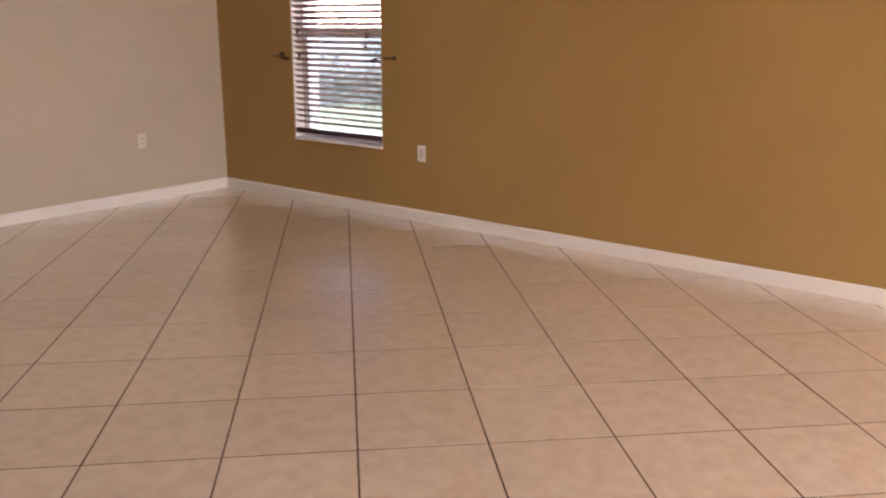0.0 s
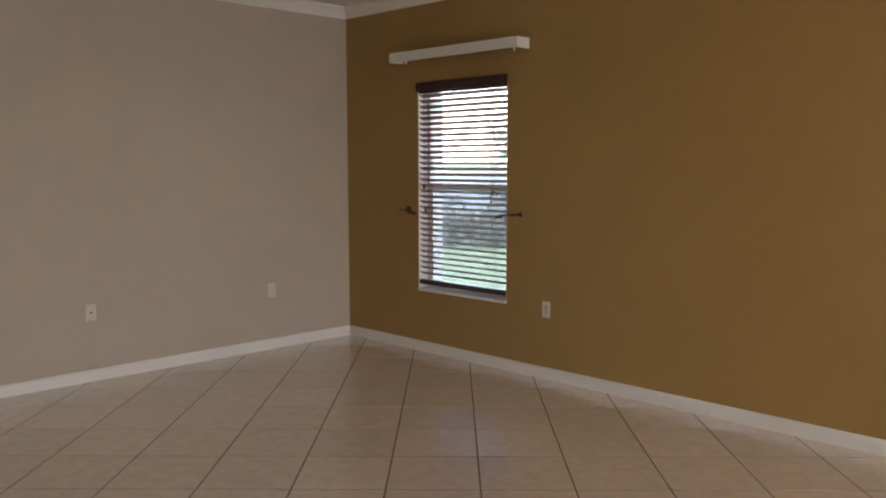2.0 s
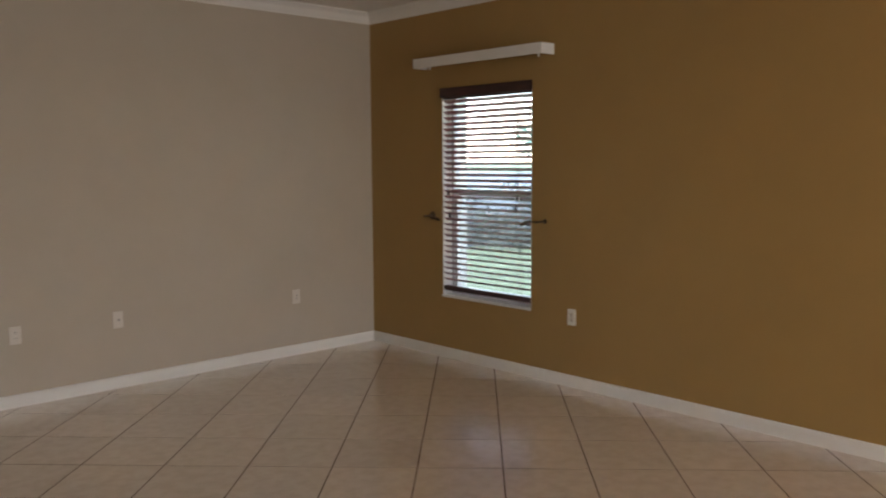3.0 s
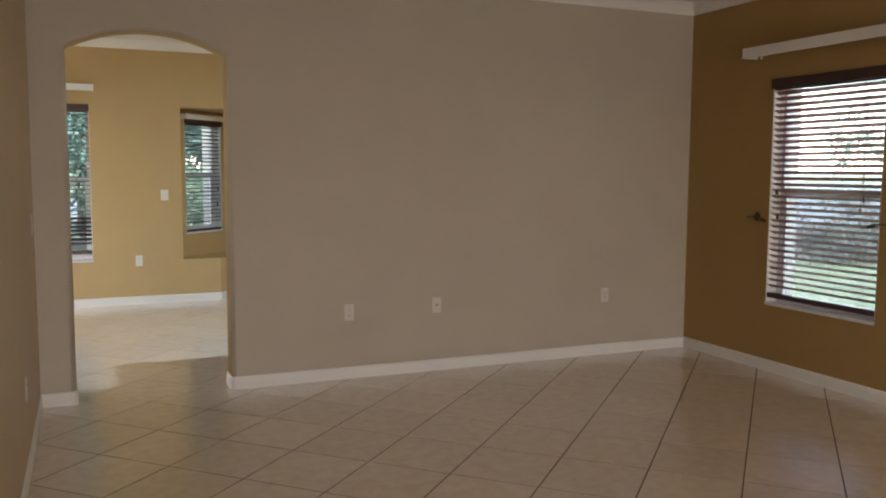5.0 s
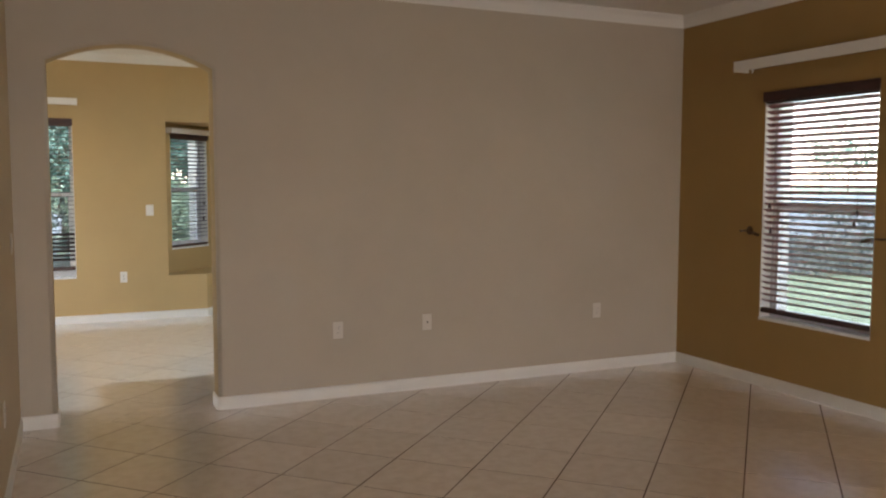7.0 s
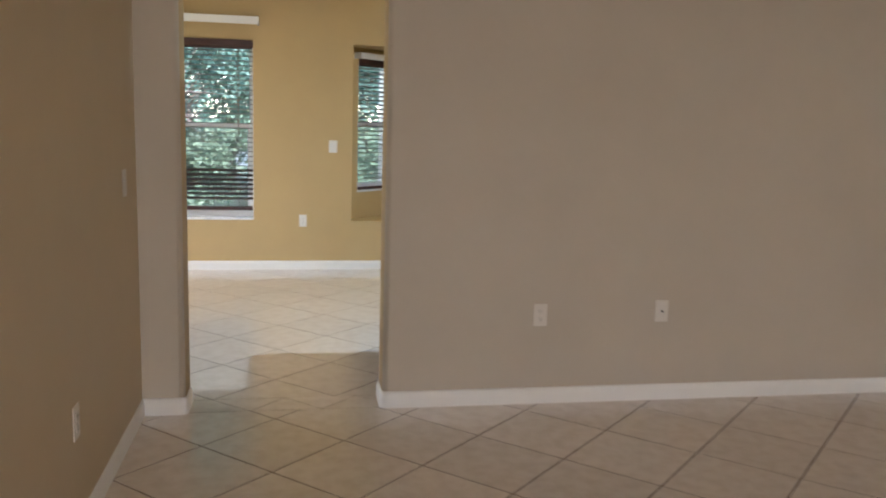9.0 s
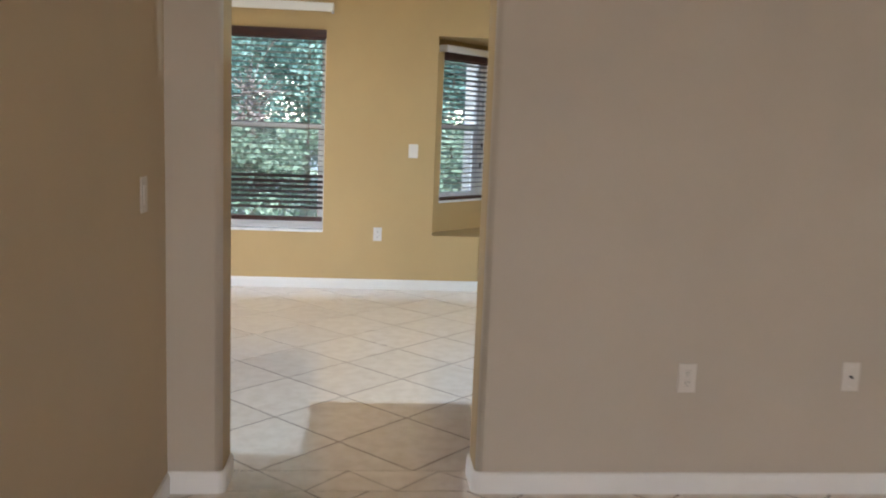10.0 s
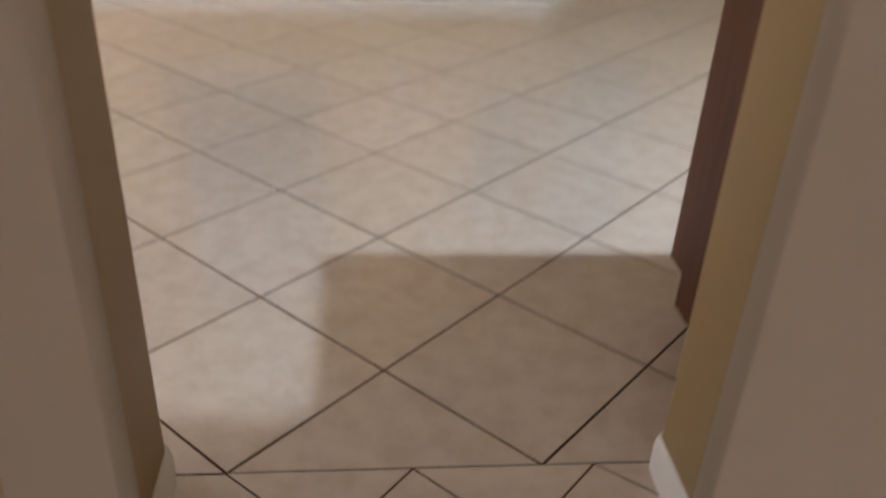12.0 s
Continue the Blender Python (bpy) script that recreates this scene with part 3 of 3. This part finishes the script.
for _lo, _hi in zip(_rings, _rings[1:]):
    for _a in range(20):
        _b = (_a + 1) % 20
        _q = [_lo[_a % len(_lo)], _lo[_b % len(_lo)], _hi[_b % len(_hi)], _hi[_a % len(_hi)]]
        bm.faces.new([v for _n, v in enumerate(_q) if v not in _q[:_n]])
_cup = thing("cup", pose(CX + 0.045, 0.84, 0.9855), "small white glazed cup standing on the brown laminate countertop", "cup", "")
part("body", bm, M_CUP, _cup, smooth=True)

up = thing("wall_cabinet", pose(CX, T, 1.37), "cherry-stained wooden wall cabinet above the brown countertop", "kitchen cabinet", "")
part("carcass", boxed(0.0, 2.6, 0.002, 0.277, 0, 0.76), M_CAB, up)
for _i in range(5):
    part("door", boxed(0.03 + _i * 0.51, 0.51 + _i * 0.51, 0.2775, 0.296, 0.005, 0.755, bevel=0.003), M_CAB, up)

# ---- outdoors ----
bm = bmesh.new()
bmesh.ops.create_circle(bm, cap_ends=True, segments=64, radius=900, matrix=Matrix.Translation((0, 0, -0.16)))
structure("ground", bm, M_LAWN, "green lawn around the house")


def leaves(n, centre, size, rng, leaf=0.09):
    """n small leaves in an uneven ellipsoid made of clumps, as one mesh."""
    clumps = rng.normal(0, 0.42, (26, 3)) * size
    pick = clumps[rng.integers(0, 26, n)] + rng.normal(0, 0.16, (n, 3)) * size
    c = pick + centre
    u = rng.normal(0, 1, (n, 3))
    u /= np.linalg.norm(u, axis=1)[:, None]
    v = np.cross(u, rng.normal(0, 1, (n, 3)))
    v /= np.linalg.norm(v, axis=1)[:, None]
    s = leaf * rng.uniform(0.6, 1.3, (n, 1))
    verts = np.stack([c - u * s, c + v * s * 0.45, c + u * s, c - v * s * 0.45], 1).reshape(-1, 3)
    faces = np.arange(4 * n).reshape(-1, 4)
    return verts, faces


def tree(x, y, height, spread, seed, label, n=9000, leaf=0.09, low=0.45, foliage=None):
    rng = np.random.default_rng(seed)
    t = thing("tree", pose(x, y, -0.16), label, "tree")
    bm = rod(bmesh.new(), (0, 0, 0), (0.1, 0, height * 0.45), min(0.13, height * 0.015), min(0.08, height * 0.01), 10)
    for i in range(7):
        a = i * 2.4 + seed
        z = height * (0.25 + 0.05 * i)
        rod(bm, (0.05, 0, z), (math.cos(a) * spread * 0.6, math.sin(a) * spread * 0.6, z + height * 0.3), min(0.05, height * 0.008), min(0.012, height * 0.003), 7)
    part("trunk", bm, M_BARK, t)
    v, f = leaves(n, np.array((0, 0, height * (0.5 + low / 4))), np.array((spread, spread, height * 0.5)), rng, leaf)
    v[:, 2] = np.abs(v[:, 2]) + 0.02
    me = bpy.data.meshes.new("crown")
    me.from_pydata(v.tolist(), [], f.tolist())
    me.materials.append(foliage or (M_LEAF if height > 2 else M_SHRUB))
    c = new("crown", me)
    c.parent = t
    return t


for _k, (_x, _y, _h, _s) in enumerate([(-1.6, 10.5, 4.6, 1.9), (0.4, 11.5, 5.2, 2.0), (2.3, 10.6, 4.4, 1.8), (4.2, 11.4, 5.2, 2.0), (-0.6, 14.5, 7.0, 2.8), (3.0, 15.0, 7.5, 2.8), (-3.6, 12.5, 6.0, 2.4), (6.4, 12.8, 6.0, 2.4), (1.0, 13.0, 6.5, 2.5), (0.2, 16.5, 8.5, 3.2), (-2.2, 15.5, 7.5, 3.0), (5.0, 14.0, 6.5, 2.6), (1.2, 9.0, 1.6, 1.2), (-0.9, 8.8, 1.5, 1.2), (3.4, 9.0, 1.6, 1.2)]):
    tree(_x, _y, _h, _s, _k + 1, "leafy green tree in the garden behind the nook" if _h > 2 else "low leafy green shrub on the lawn", 16000 if _h > 2 else 9000, 0.08 if _y > 12 else 0.055)
bm = bmesh.new()
bmesh.ops.create_circle(bm, cap_ends=True, segments=96, radius=1, matrix=pose(52.3, 44.3, -0.15, 0, 0, 44) @ Matrix.Diagonal((55, 70, 1, 1)))
structure("water", bm, M_WATER, "calm grey-blue pond beyond the lawn")
for _k in range(13):
    _a, _d = radians(25 + _k * 3.1), 17.6 + (_k * 5 % 3) * 0.7
    tree(0.4 + _d * math.cos(_a), -6 + _d * math.sin(_a), 0.95 + 0.08 * (_k * 3 % 4), 1.5, 60 + _k, "low shrub between the lawn and pond, leaves hazed grey-green", 4200, 0.045, low=-1.0, foliage=M_HAZED_LEAF)
tree(104, 82, 10, 4.5, 51, "distant leafy green tree on the pond's far shore", 1300, 0.3)


dead = thing("dead_shrub", pose(-0.84, 8.4, -0.16), "leafless grey-brown shrub of tangled twigs in front of the trees", "shrub")
_rng = random.Random(3)
part("trunk", rod(bmesh.new(), (0, 0, 0), (0.02, 0, 1.5), 0.018, 0.03, 9), M_DEAD, dead)
bm = bmesh.new()
for _i in range(90):
    _p = Vector((_rng.uniform(-0.15, 0.15), _rng.uniform(-0.15, 0.15), _rng.uniform(1.4, 2.0)))
    _q = _p + Vector((_rng.gauss(0, 0.22), _rng.gauss(0, 0.22), _rng.gauss(0.02, 0.2)))
    rod(bm, _p, _q, 0.014, 0.004, 5)
part("twigs", bm, M_DEAD, dead)

# ---- floor: grout bed and diagonal tiles ----
def clip(poly, a, b, c):
    """The part of a convex polygon where a x + b y <= c."""
    out = []
    for i, p in enumerate(poly):
        q = poly[(i + 1) % len(poly)]
        dp, dq = a * p[0] + b * p[1] - c, a * q[0] + b * q[1] - c
        if dp <= 0:
            out.append(p)
        if dp * dq < 0:
            t = dp / (dp - dq)
            out.append((p[0] + (q[0] - p[0]) * t, p[1] + (q[1] - p[1]) * t))
    return out


def area(poly):
    return abs(sum(p[0] * q[1] - q[0] * p[1] for p, q in zip(poly, poly[1:] + poly[:1]))) / 2


def tile_mesh(poly, cx, cy):
    """A tile 8 mm thick with eased edges, about its own centre."""
    n = len(poly)
    verts, faces = [], []
    for s, z in ((1.0, -0.008), (1.0, -0.0002), (0.0, 0.0)):
        for x, y in poly:
            dx, dy = x - cx, y - cy
            k = 1.0 if s else max(0.0, 1 - 0.0006 / max(0.01, math.hypot(dx, dy)))
            verts.append((dx * k, dy * k, z))
    for r in (0, n):
        for i in range(n):
            j = (i + 1) % n
            faces.append((r + i, r + j, r + n + j, r + n + i))
    faces.append(tuple(range(2 * n, 3 * n)))
    me = bpy.data.meshes.new("tile")
    me.from_pydata(verts, [], faces)
    me.materials.append(M_TILE)
    return me


D, GAP = 0.3182, 0.0036             # half a tile's diagonal; half a joint


def lay(parent, x0, y0, rects, imin, imax, jmin, jmax, joined=False):
    """Tiles on the diagonal lattice that starts at (x0, y0), cut to convex regions (lists of half planes)."""
    full, rng = None, random.Random(4)
    verts, faces = [], []
    r = D - GAP * 1.414
    for i in range(imin, imax):
        for j in range(jmin, jmax):
            if (i + j) % 2 == 0:
                continue
            cx, cy = x0 + i * D, y0 + j * D
            whole = [(cx + r, cy), (cx, cy + r), (cx - r, cy), (cx, cy - r)]
            for planes in rects:
                poly = whole
                for a, b, c in planes:
                    poly = clip(poly, a, b, c)
                    if len(poly) < 3:
                        break
                if len(poly) < 3 or area(poly) < 0.0008:
                    continue
                if joined:
                    n = len(verts)
                    verts += [(x, y, z) for z in (-0.008, 0.0) for x, y in poly]
                    k = len(poly)
                    faces += [tuple(range(n + k, n + 2 * k))] + [(n + q, n + (q + 1) % k, n + k + (q + 1) % k, n + k + q) for q in range(k)]
                    continue
                if len(poly) == 4 and abs(area(poly) - area(whole)) < 1e-7:
                    full = full or tile_mesh(whole, cx, cy)
                    me, px, py = full, cx, cy
                else:
                    px, py = sum(p[0] for p in poly) / len(poly), sum(p[1] for p in poly) / len(poly)
                    me = tile_mesh(poly, px, py)
                t = new("tile", me)
                t.parent = parent
                t.location = (px, py, rng.uniform(-0.0001, 0.0))
                t.rotation_euler = (rng.uniform(-0.0004, 0.0004), rng.uniform(-0.0004, 0.0004), 0)


    if joined:
        me = bpy.data.meshes.new("tile")
        me.from_pydata(verts, [], faces)
        me.materials.append(M_TILE)
        t = tagged(new("tile", me), kind="stuff")
        t.parent = parent


def rect(xa, xb, ya, yb):
    return [(1, 0, xb), (-1, 0, -xa), (0, 1, yb), (0, -1, -ya)]


floor1 = structure("floor", boxed(-0.1, W + 0.2, S - 0.1, T, -0.1, -0.0014), M_GROUT, "beige ceramic tiles laid diagonally with dark grout")
floor2 = structure("floor_kitchen", boxed(XL - 0.1, W + 0.1, T, 5.1, -0.1, -0.0014), M_GROUT, "beige ceramic tiles laid diagonally with dark grout")
J0, J1 = 0.018, 0.210               # the two straight joints in the archway
lay(floor1, 0.640, -0.108, [rect(0, W + 0.14, -7.7, J0 - 0.003)], -3, 16, -26, 2)
lay(floor1, 0.640, -0.108, [rect(0, W + 0.2, S, -7.7)], -3, 16, -43, -22, True)
lay(floor2, 0.628, 0.528, [rect(XL, W, J1 + 0.003, YF), rect(LOW[0][0], LOW[3][0], YF, 4.72) + [(-0.64, 0.44, 0.44 * YF - 0.64 * LOW[0][0]), (0.64, 0.44, 0.44 * YF + 0.64 * LOW[3][0])]], -13, 15, -3, 15)
_rng = random.Random(8)
for _poly in ([(AX0, J1), (0.308, J1), (0.516, J0), (AX0, J0)], [(0.308, J1), (0.680, J1), (0.516, J0)], [(0.680, J1), (0.875, J0), (0.516, J0)],
              [(0.680, J1), (1.055, J1), (0.875, J0)], [(1.055, J1), (AX1, 0.11), (AX1, J0), (0.875, J0)], [(1.055, J1), (AX1, J1), (AX1, 0.11)]):
    _cx, _cy = sum(p[0] for p in _poly) / len(_poly), sum(p[1] for p in _poly) / len(_poly)
    _shrunk = [(x + (_cx - x) * 0.003 / max(0.02, math.hypot(_cx - x, _cy - y)) * 1.4, y + (_cy - y) * 0.003 / max(0.02, math.hypot(_cx - x, _cy - y)) * 1.4) for x, y in _poly]
    _t = new("tile", tile_mesh(_shrunk, _cx, _cy))
    _t.parent, _t.location = floor1, (_cx, _cy, 0)
